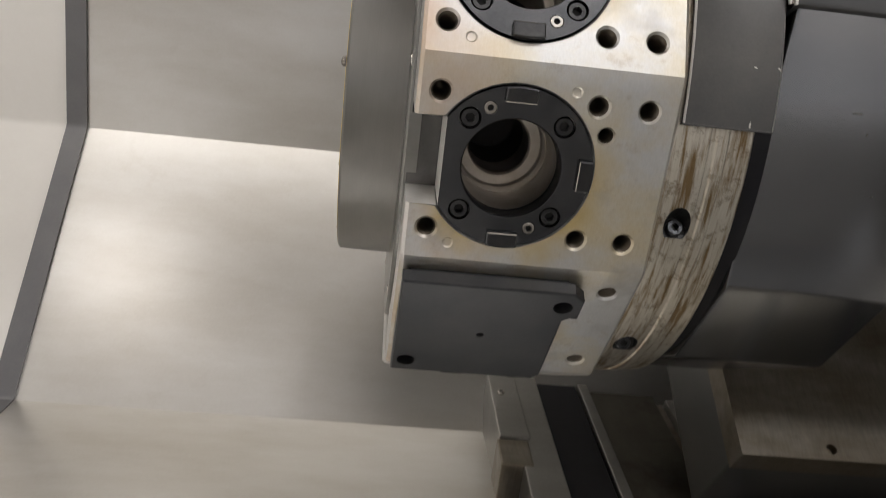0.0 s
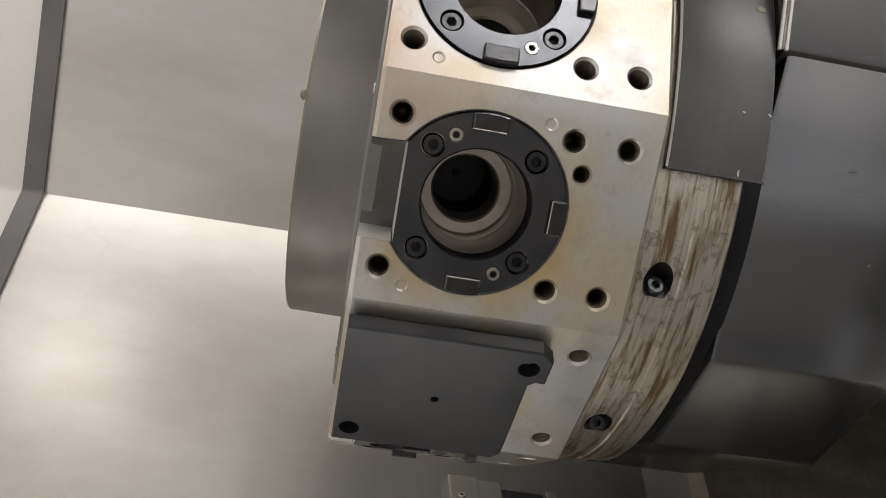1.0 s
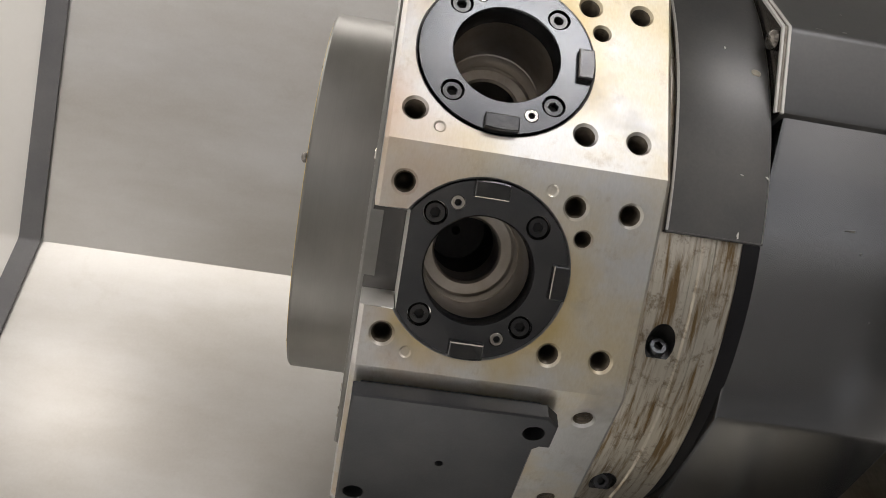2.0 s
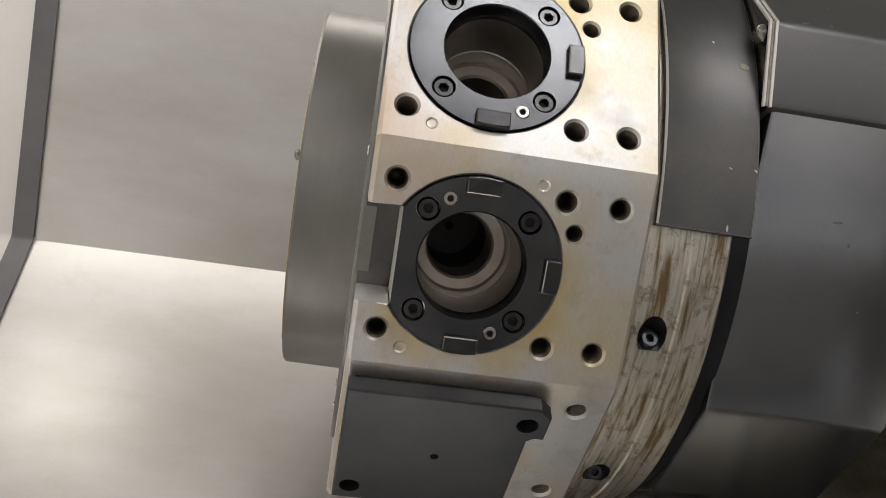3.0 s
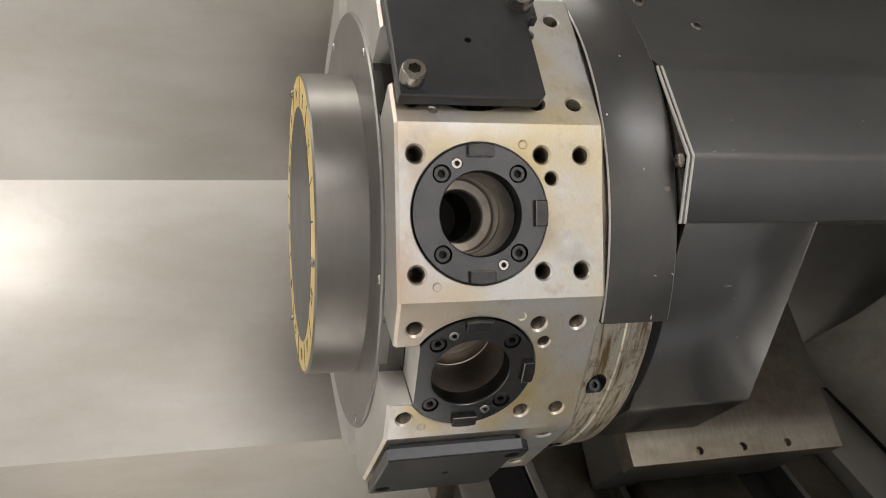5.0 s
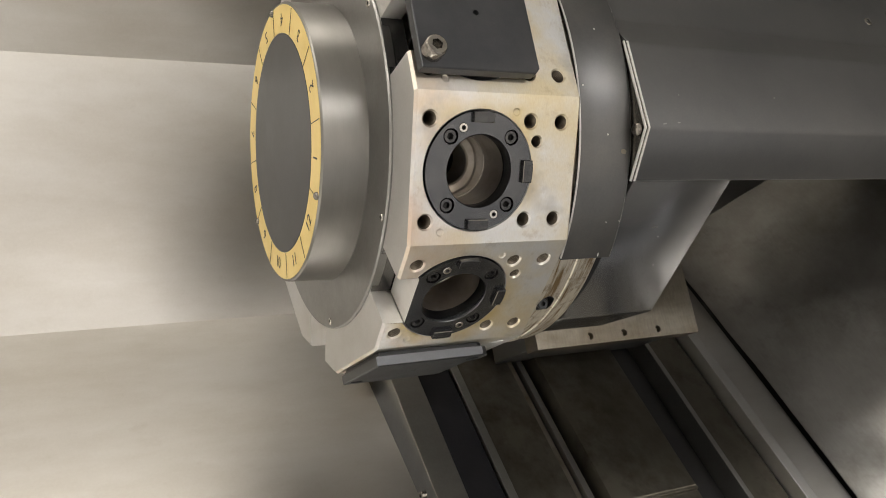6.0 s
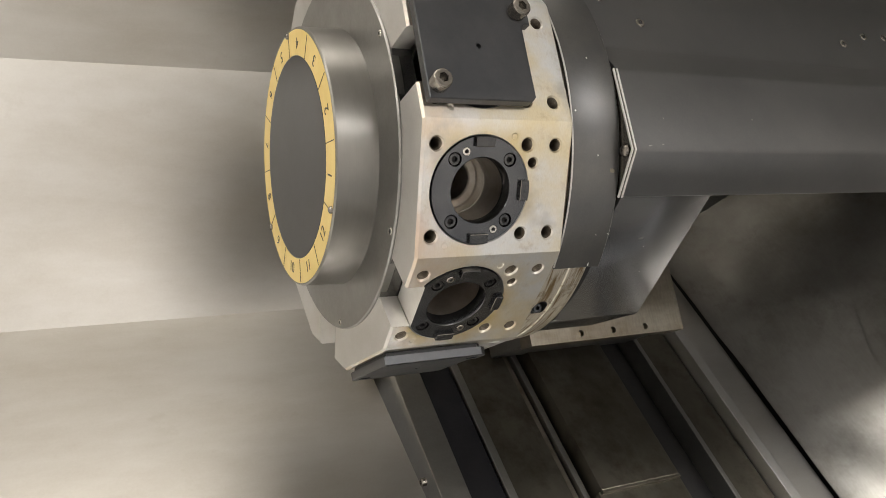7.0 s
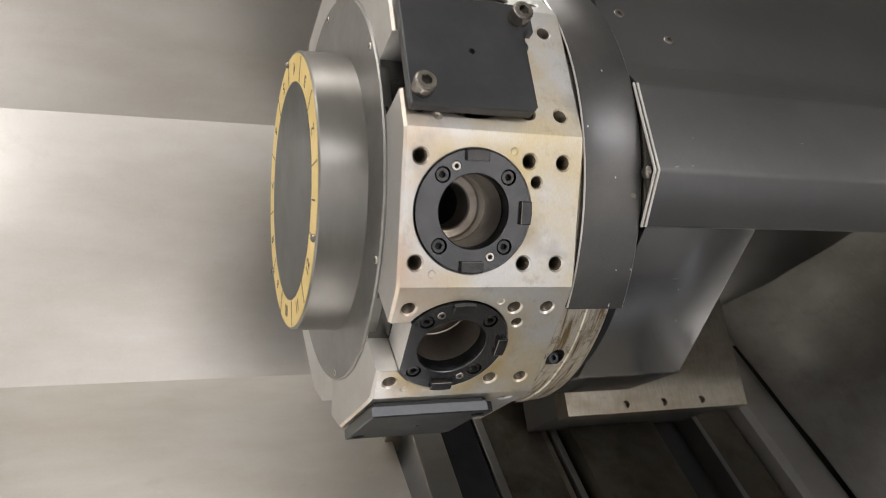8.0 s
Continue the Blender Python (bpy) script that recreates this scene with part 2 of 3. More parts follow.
def prism(bm, section, x0, x1, cap=True):
    """A (y, z) section drawn out along x."""
    a = [bm.verts.new((x0, y, z)) for y, z in section]
    b = [bm.verts.new((x1, y, z)) for y, z in section]
    n = len(section)
    for i in range(n):
        bm.faces.new((a[i], a[(i + 1) % n], b[(i + 1) % n], b[i]))
    if cap:
        bm.faces.new(a)
        bm.faces.new(b)
    return bm


def socket_screw(name, x, y, h, m, parent, r=0.0075, tall=0.002, material=BOLT, label=""):
    """A cap screw whose head shows, with its hexagon socket."""
    bm = bmesh.new()
    f = m @ Matrix.Translation((x, y, h))
    rs = r * 0.52
    hexa = [(rs * math.cos(radians(60 * i + 15)), rs * math.sin(radians(60 * i + 15))) for i in range(6)]
    filled(bm, [circle(0, 0, r * 0.86, 24), hexa], f, tall)
    revolve(bm, [(r * 0.86, tall), (r * 0.97, tall - r * 0.1), (r, tall - r * 0.25), (r, -0.001)], f, 24)
    # A second material, if given, paints the socket's shade.
    deep = 1 if isinstance(material, list) else 0
    wall(bm, hexa, f, tall, tall - r * 0.7, True, deep)
    bm.faces.new([bm.verts.new(f @ Vector((x_, y_, tall - r * 0.7))) for x_, y_ in hexa]).material_index = deep
    bmesh.ops.remove_doubles(bm, verts=bm.verts, dist=0.00002)
    return part(name, bm, material, parent, label, 40)


# ---- the enclosure ----
def bent_sheet(name, profile, x0, x1, material, label, thick=0.003, fillet=0.006):
    """A sheet-metal panel: a (y, z) line with rounded bends, drawn along x, with its thickness behind."""
    line = [Vector(profile[0])]
    for a, b, c in zip(profile, profile[1:], profile[2:]):
        a, b, c = Vector(a), Vector(b), Vector(c)
        p, q = b + (a - b).normalized() * fillet, b + (c - b).normalized() * fillet
        for k in range(5):
            t = k / 4
            line.append(p * (1 - t) ** 2 + b * 2 * t * (1 - t) + q * t * t)
    line.append(Vector(profile[-1]))
    bm = bmesh.new()
    n = 24
    rows = [[bm.verts.new((x0 + (x1 - x0) * i / n, p.x, p.y)) for p in line] for i in range(n + 1)]
    for r, s in zip(rows, rows[1:]):
        for i in range(len(line) - 1):
            bm.faces.new((r[i], r[i + 1], s[i + 1], s[i]))
    ob = part(name, bm, material)
    mod = ob.modifiers.new("thickness", "SOLIDIFY")
    mod.thickness, mod.offset = thick, 0
    return tagged(ob, label, "wall panel", "", "structure")


SEAM_1, SEAM_2 = (0.481, 0.072), (0.378, -0.2975)
UP, DOWN = math.radians(24), math.radians(23)
TOP = (SEAM_1[0] - 0.62 * math.sin(UP), SEAM_1[1] + 0.62 * math.cos(UP))
BOTTOM = (SEAM_2[0] - 1.45 * math.cos(DOWN), SEAM_2[1] - 1.45 * math.sin(DOWN))
bent_sheet("wall_rear_upper", [TOP, (SEAM_1[0], SEAM_1[1] + 0.001)], -0.48, 1.3, SHEET, "grey brushed sheet steel upper rear panel")
bent_sheet("wall_rear_middle", [SEAM_1, SEAM_2], -0.48, 1.3, SHEET, "shiny brushed sheet steel middle rear panel")
bent_sheet("chute_panel", [SEAM_2, BOTTOM], -0.48, 0.09, SHEET, "smooth grey sheet steel chute under the turret")
out = lambda p, d: (p[0] + d, p[1])
bent_sheet("trim", [(TOP[0] - .004, TOP[1]), (SEAM_1[0] - .004, SEAM_1[1]), (SEAM_2[0] - .004, SEAM_2[1]), (BOTTOM[0], BOTTOM[1] + .004)], -0.507, -0.48, TRIM_PAINT, "dark grey edge strip between the sheet panels", 0.005)
bent_sheet("wall_end", [(TOP[0] - .0, TOP[1]), out(SEAM_1, .0), out(SEAM_2, .0), BOTTOM], -1.15, -0.507, WHITE, "pale painted end panels of the machine")


def slab(name, x0, x1, y0, y1, z0, z1, material, label, category="wall"):
    ob = part(name, box(bmesh.new(), x0, x1, y0, y1, z0, z1), material)
    return tagged(ob, label, category, "", "structure")


slab("wall_left", -1.19, -1.15, -1.1, 0.7, -1.0, 0.9, WHITE, "pale painted inner side wall of the machine")
slab("wall_right", 1.3, 1.34, -1.1, 0.7, -1.0, 0.9, SHEET_DARK, "dull sheet steel side wall of the machine")
# Roof and sill are unseen, added to block and bounce light.
slab("ceiling", -1.19, 1.34, -0.80, 0.7, 0.64, 0.68, WHITE, "pale painted machine roof, unseen, added to block and bounce light", "ceiling")
slab("wall_front_sill", -1.19, 1.34, -1.16, -1.12, -1.2, -0.50, WHITE, "pale painted sill, unseen, added to bounce light from below the door")
# Unseen workshop shell, added to bounce light and give the metal reflections.
slab("floor", -6.0, 6.0, -6.0, 3.0, -1.25, -1.2, CONCRETE, "mid grey painted workshop floor, unseen, added for reflections", "floor")
slab("workshop_ceiling", -6.0, 6.0, -6.0, 3.0, 3.2, 3.25, SHOP, "pale painted workshop ceiling, unseen, added for bounce light", "ceiling")
slab("workshop_wall_front", -6.0, 6.0, -6.1, -6.0, -1.2, 3.2, SHOP, "pale painted workshop wall, unseen, added for bounce light")
slab("workshop_wall_back", -6.0, 6.0, 3.0, 3.1, -1.2, 3.2, SHOP, "pale painted workshop wall, unseen, added for bounce light")
slab("workshop_wall_left", -6.1, -6.0, -6.0, 3.0, -1.2, 3.2, SHOP, "pale painted workshop wall, unseen, added for bounce light")
slab("workshop_wall_right", 6.0, 6.1, -6.0, 3.0, -1.2, 3.2, SHOP, "pale painted workshop wall, unseen, added for bounce light")

# ---- the slanted bed: 30 degrees down towards the operator ----
BED = pose(0, 0.028, -0.425, 30, 0, 0)  # local y runs up the slant, z out of the bed


def bed_part(name, x0, x1, y0, y1, z0, z1, material, label, category, bevel=0.0015, parent=None):
    ob = part(name, box(bmesh.new(), x0, x1, y0, y1, z0, z1, bevel, BED), material, parent)
    return ob if parent else tagged(ob, label, category)


bed = thing("slanted_bed", "oily slanted machine bed with dark seals and bright guide rails", "machine bed")
# Near-black base; the shade in the gaps between the rails is its colour.
bed_part("base", 0.137, 1.3, -0.7, 0.40, -0.09, -0.05, GAP_SHADE, "", "", 0, bed)
for name, x0, x1, z0, z1, material, label in (
        ("edge_strip", 0.103, 0.144, -0.10, 0.0, STEEL_DARK, "light grey steel edge strip"),
        ("seal_strip", 0.146, 0.197, -0.05, -0.008, RUBBER, "black rubber seal strip"),
        ("guide_rail", 0.199, 0.212, -0.05, -0.004, STEEL_DARK, "narrow bright guide rail"),
        ("way_sheet", 0.214, 0.30, -0.05, -0.014, COVER, "dark glossy way sheet"),
        ("way_sheet", 0.302, 0.316, -0.05, -0.026, RUSTY, "oily brown way sheet"),
        ("guide_rail", 0.318, 0.328, -0.05, -0.018, STEEL_DARK, "narrow dull guide rail"),
        ("guide_rail", 0.560, 0.569, -0.05, -0.010, STEEL_DARK, "narrow worn guide rail"),
        ("way_sheet", 0.571, 0.644, -0.05, -0.024, COVER, "dark oily way sheet"),
        ("guide_rail", 0.647, 0.667, -0.05, 0.0, STEEL_CLEAN, "bright guide rail"),
        ("way_sheet", 0.672, 0.738, -0.05, -0.01, SHEET, "bright steel way sheet")):
    bed_part(name, x0, x1, -0.62, 0.40, z0, z1, material, "", "", 0.0015, bed)["label"] = label
bracket = bed_part("bracket", 0.082, 0.117, 0.262, 0.40, -0.10, 0.003, STEEL_DARK, "", "", 0.002, bed)
bracket["label"] = "folded bright steel bracket at the head of the edge strip"
bed_part("tab", 0.079, 0.114, 0.214, 0.260, -0.10, 0.001, RUSTY, "", "", 0.002, bracket)["label"] = "yellowish brown end tab"
socket_screw("bracket_screw", 0.094, 0.352, 0.003, BED, bracket, 0.0045, 0.003, [CHROME, GAP_SHADE])
socket_screw("bed_screw", 0.0, 0.0, 0.0, BED @ pose(0.0945, 0.0, -0.012, 0, -90, 0), bed, 0.0055, 0.006, BOLT)
for x0, x1, y0, y1, top, label in ((0.335, 0.475, -0.075, 0.40, 0.004, "dark grey upper sheet of the telescopic way cover"), (0.332, 0.478, -0.62, -0.07, -0.002, "dark grey lower sheet of the telescopic way cover")):
    cover = thing("telescopic_cover", label, "way cover", "telescopic covers")
    bed_part("sheet", x0, x1, y0 + 0.004, y1, -0.03, top, COVER, "", "", 0.0015, cover)
    bed_part("wiper_lip", x0, x1, y0, y0 + 0.004, -0.03, top + 0.0006, COVER, "", "", 0.0006, cover)["label"] = "worn wiper lip"


def buckled_sheet(first, lift, label):
    """A thin dented panel that curves up beside the bed, from the line first(v) to the right."""
    bm = bmesh.new()
    n, k = 44, 40
    grid = []
    for i in range(n + 1):
        row = []
        for j in range(k + 1):
            v = j / k
            u = first(v) + (1 - first(v)) * i / n
            p = BED @ Vector((0.735 + 0.50 * u, -0.62 + 1.05 * v, 0.55 * u ** 1.5 + lift))
            p.z -= 0.75 * (1 - v) ** 2 * u ** 1.6
            p.z += min(1.0, 5 * u) * 0.016 * noise.noise(Vector((u * 3.1, v * 3.7, 0.4))) + 0.006 * noise.noise(Vector((u * 8.1, v * 9.3, 2.4)))
            row.append(bm.verts.new(p))
        grid.append(row)
    for r, s in zip(grid, grid[1:]):
        for j in range(k):
            bm.faces.new((r[j], r[j + 1], s[j + 1], s[j]))
    ob = part("side_sheet", bm, SHEET_DARK, None, "", 60)
    mod = ob.modifiers.new("thickness", "SOLIDIFY")
    mod.thickness, mod.use_rim = 0.0015, False
    return tagged(ob, label, "guard", "", "structure")


buckled_sheet(lambda v: 0.0, 0.0, "dark buckled sheet steel guard beside the bed")
buckled_sheet(lambda v: 0.35 + 0.5 * max(0.0, v - 0.62), 0.0025, "overlapping dark dented sheet steel guard")

# ---- the saddle plate under the arm ----
SADDLE = pose(0, 0.084, -0.282, 60, 0, 0)  # local y runs up the plate
saddle = thing("saddle_plate", "bare steel plate with three bolt holes under the arm", "plate")
bm = bmesh.new()
holes = [(0.366, 0.011), (0.425, 0.011), (0.487, 0.011)]
outline = [(0.277, 0.0), (0.562, 0.0), (0.562, 0.30), (0.277, 0.30)]
filled(bm, [outline] + [circle(x, y, 0.0052, 16) for x, y in holes], SADDLE)
wall(bm, outline, SADDLE, 0.0, -0.03)
for x, y in holes:
    revolve(bm, [(0.0052, 0), (0.0048, -0.008), (0, -0.009)], SADDLE @ Matrix.Translation((x, y, 0)), 16)
part("plate", bm, RUSTY, saddle)
part("block", box(bmesh.new(), 0.279, 0.545, 0.004, 0.3, -0.13, -0.031, 0.002, SADDLE), PAINT_DARK, saddle, "dark block below the plate")

# ---- the turret ----
R, HALF = 0.224, 0.0600
X0, X1 = -0.058, 0.092
NOTCH, SEAT, FLAT, LIP = 0.026, 0.0478, -0.0395, 0.0011
HOLES = [(-0.0446, 0.040), (0.0448, 0.040), (0.0740, 0.040), (-0.0446, -0.040), (0.0450, -0.040), (0.0738, -0.040)]
SMALL = (0.0517, 0.0240)
DIMPLES = [(0.0310, 0.0470), (-0.0310, -0.0485)]
turret = thing("tool_turret", "twelve-sided steel lathe tool turret on a dark arm", "turret")


def station(angle):
    """Frame of a face: x along the axis, y up the face, z outwards."""
    a = radians(angle)
    n, u = Vector((0, -math.cos(a), math.sin(a))), Vector((0, math.sin(a), math.cos(a)))
    m = Matrix.Identity(4)
    for i in range(3):
        m[i][0], m[i][1], m[i][2] = (1, 0, 0)[i], u[i], n[i]
    return m @ Matrix.Translation((0, 0, R))


def threaded(bm, x, y, m, r=0.0056, depth=0.020, mat=1):
    prof = [(r * 1.24, 0.0), (r, -0.0016)]
    h = -0.0016
    while h > -depth:
        prof += [(r * 0.86, h - 0.0009), (r, h - 0.0018)]
        h -= 0.0018
    prof += [(r * 0.8, h - 0.001), (0, h - 0.004)]
    fs = revolve(bm, prof, m @ Matrix.Translation((x, y, 0)), 32, mat=mat)
    for f in fs[:32]:
        f.material_index = 0


def arc(a0, a1, r, n):
    return [(r * math.cos(radians(a0 + (a1 - a0) * i / n)), r * math.sin(radians(a0 + (a1 - a0) * i / n))) for i in range(n + 1)]


bm = bmesh.new()
DEEP = 0.0385
C, SEAM, DROP = 0.0022, 0.0045, 0.0031
for k in range(12):
    ang = 30 * k
    notched = k % 2 == 1
    m = station(ang)
    lo, hi = SEAM - HALF - DROP, HALF - SEAM - DROP
    x0, x1 = X0 + C, X1 - C
    corner = math.degrees(math.asin(NOTCH / SEAT))
    loops = []
    if notched:
        outline = [(x0, lo), (x1, lo), (x1, hi), (x0, hi), (x0, NOTCH)] + arc(180 - corner, -180 + corner, SEAT + LIP, 40) + [(x0, -NOTCH)]
        loops.append(outline)
    else:
        loops += [[(x0, lo), (x1, lo), (x1, hi), (x0, hi)], circle(0, 0, SEAT + LIP, 48)]
    loops += [circle(x, y, 0.0056 * 1.24, 32) for x, y in HOLES] + [circle(*SMALL, 0.0044 * 1.24, 32)] + [circle(x, y, 0.0034, 14) for x, y in DIMPLES]
    filled(bm, loops, m)
    for x, y in HOLES:
        threaded(bm, x, y, m)
    threaded(bm, *SMALL, m, 0.0044, 0.018)
    for x, y in DIMPLES:
        revolve(bm, [(0.0034, 0), (0.0024, -0.0007), (0, -0.001)], m @ Matrix.Translation((x, y, 0)), 14)
    # rounded seams to the neighbouring face, and the chamfers of both rims
    nxt = station(ang + 30)
    quad = lambda *ps: bm.faces.new([bm.verts.new(p) for p in ps])
    quad(m @ Vector((x0, hi, 0)), m @ Vector((x1, hi, 0)), nxt @ Vector((x1, lo, 0)), nxt @ Vector((x0, lo, 0)))
    rim = [(lo, 0), (-NOTCH, 0), (-NOTCH, -DEEP), (NOTCH, -DEEP), (NOTCH, 0), (hi, 0)] if notched else [(lo, 0), (hi, 0)]
    lip = lambda y, h: (y, -C) if h == 0 else (y, h)
    for (ya, ha), (yb, hb) in zip(rim, rim[1:]):
        if ha == hb == 0:
            quad(m @ Vector((x0, ya, 0)), m @ Vector((x0, yb, 0)), m @ Vector((X0, yb, -C)), m @ Vector((X0, ya, -C)))
    bm.faces.new([bm.verts.new(m @ Vector((X0, y, h))) for y, h in [lip(y, h) for y, h in rim] + [(0.048, -0.045), (-0.048, -0.045)]]).material_index = 2
    quad(m @ Vector((x0, hi, 0)), nxt @ Vector((x0, lo, 0)), nxt @ Vector((X0, lo, -C)), m @ Vector((X0, hi, -C)))
    quad(m @ Vector((X0, hi, -C)), nxt @ Vector((X0, lo, -C)), nxt @ Vector((X0, -0.048, -0.045)), m @ Vector((X0, 0.048, -0.045))).material_index = 2
    quad(m @ Vector((x1, lo, 0)), m @ Vector((x1, hi, 0)), m @ Vector((X1, hi, -C)), m @ Vector((X1, lo, -C)))
    quad(m @ Vector((x1, hi, 0)), nxt @ Vector((x1, lo, 0)), nxt @ Vector((X1, lo, -C)), m @ Vector((X1, hi, -C)))
    quad(m @ Vector((X1, lo, -C)), m @ Vector((X1, hi, -C)), m @ Vector((X1, 0.045, -0.05)), m @ Vector((X1, -0.045, -0.05)))
    quad(m @ Vector((X1, hi, -C)), nxt @ Vector((X1, lo, -C)), nxt @ Vector((X1, -0.045, -0.05)), m @ Vector((X1, 0.045, -0.05)))
    if notched:
        xa = -0.0401
        # Notch walls take the paler steel, with the light on them put into colour.
        for s in (1, -1):
            quad(m @ Vector((X0, s * NOTCH, -C)), m @ Vector((x0, s * NOTCH, 0)), m @ Vector((xa, s * NOTCH, 0)), m @ Vector((xa, s * NOTCH, -DEEP)), m @ Vector((X0, s * NOTCH, -DEEP))).material_index = 4
        # Notch floor in the darkened steel, its shade painted in.
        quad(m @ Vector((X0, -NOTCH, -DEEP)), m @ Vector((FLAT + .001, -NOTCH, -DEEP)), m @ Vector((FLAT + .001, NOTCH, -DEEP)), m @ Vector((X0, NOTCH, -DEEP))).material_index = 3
        revolve(bm, [(SEAT + LIP, 0), (SEAT, -LIP), (SEAT, -DEEP)], m, 40, 180 - corner, -180 + corner, 2)
    else:
        revolve(bm, [(SEAT + LIP, 0), (SEAT, -LIP), (SEAT, -DEEP)], m, 48, mat=2)
bmesh.ops.remove_doubles(bm, verts=bm.verts, dist=0.00002)
part("body", bm, [STEEL, THREAD, STEEL_CLEAN, NOTCH_STEEL, PALE_STEEL], turret, "bright machined steel with yellowish coolant stains", 13)


SC = 0.0269
RING_R, BORE_R = 0.0471, 0.0286


def bush(angle, notched):
    m = station(angle)
    bm = bmesh.new()
    top = 0.0012
    if notched:
        c = math.degrees(math.acos(FLAT / RING_R))
        outline = arc(-c, c, RING_R, 52)
    else:
        outline = circle(0, 0, RING_R, 56)
    seats = [(sx * SC, sy * SC) for sx in (1, -1) for sy in (1, -1)]
    pins = [(-0.0163, 0.0338), (0.0155, -0.0348)]
    filled(bm, [outline, circle(0, 0, BORE_R + 0.0008, 48)] + [circle(x, y, 0.0064, 24) for x, y in seats] + [circle(x, y, 0.0040, 18) for x, y in pins], m, top)
    wall(bm, outline, m, top, -0.03, not notched)
    if notched:
        wall(bm, [outline[-1], outline[0]], m, top, -0.037, False, 1)
    for x, y in seats:
        revolve(bm, [(0.0064, top), (0.0064, -0.006)], m @ Matrix.Translation((x, y, 0)), 24)
    revolve(bm, [(BORE_R + 0.0008, top), (BORE_R, top - 0.001), (BORE_R, -0.012)], m, 48)
    bmesh.ops.remove_doubles(bm, verts=bm.verts, dist=0.00002)
    ring = part("mounting_ring", bm, [BLACKED, PALE_STEEL], turret, "blackened steel ring with four cap screws", 40)
    # stepped sleeve inside the bore
    bm = bmesh.new()
    revolve(bm, [(BORE_R + 0.0001, -0.012), (BORE_R, -0.044), (BORE_R - 0.0007, -0.0446), (BORE_R - 0.0007, -0.0565), (BORE_R - 0.002, -0.058), (0.0205, -0.058), (0.0192, -0.0595), (0.0192, -0.085)], m, 48)
    part("sleeve", bm, BORE, ring, "oily brown steel bore sleeve", 18)
    # Closing cap in near-black; the shade deep in the bore is in its colour.
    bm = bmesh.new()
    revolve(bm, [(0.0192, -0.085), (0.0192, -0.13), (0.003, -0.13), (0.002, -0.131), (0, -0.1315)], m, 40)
    part("bore_shade", bm, GAP_SHADE, ring, "near-black cap for the shade deep in the bore", 40)
    if angle == 0:
        part("shaft", box(bmesh.new(), -0.0125, -0.0065, -0.018, 0.018, -0.126, -0.118, 0.001, m), CHROME, ring, "bright shaft seen inside the bore")
    for x, y in seats:
        socket_screw("cap_screw", x, y, -0.003, m, ring, 0.0058, 0.0032, [KEY, GAP_SHADE])
    for x, y in pins:
        socket_screw("set_screw", x, y, 0.0, m, ring, 0.0039, top + 0.0003, [CHROME, GAP_SHADE], "small bright set screw")
    # driving keys at three or four sides
    for turn in (90, 0, 270):
        bm = bmesh.new()
        f = m @ pose(0, 0, 0, 0, 0, turn)
        spread = math.degrees(math.asin(0.0090 / RING_R))
        edge = [(0.0383, 0.0090), (0.0383, -0.0090)] + arc(-spread, spread, RING_R + 0.0002, 6)
        inner = [(0.0389, 0.0084), (0.0389, -0.0084)] + arc(-spread * 0.93, spread * 0.93, RING_R - 0.0004, 6)
        high = 0.0048
        top_face = bm.faces.new([bm.verts.new(f @ Vector((x, y, high))) for x, y in inner])
        a = [bm.verts.new(f @ Vector((x, y, high))) for x, y in inner]
        b = [bm.verts.new(f @ Vector((x, y, high - 0.0004))) for x, y in edge]
        for i in range(len(a)):
            k = (i + 1) % len(a)
            # Only the inner bevel takes the brighter steel, a painted lit line.
            bm.faces.new((a[i], a[k], b[k], b[i])).material_index = 1 if i == 0 else 0
        wall(bm, edge, f, high - 0.0004, -0.004)
        bmesh.ops.remove_doubles(bm, verts=bm.verts, dist=0.00002)
        part("drive_key", bm, [KEY, BOLT], ring, "dark steel key with one brighter inner edge")
    return ring


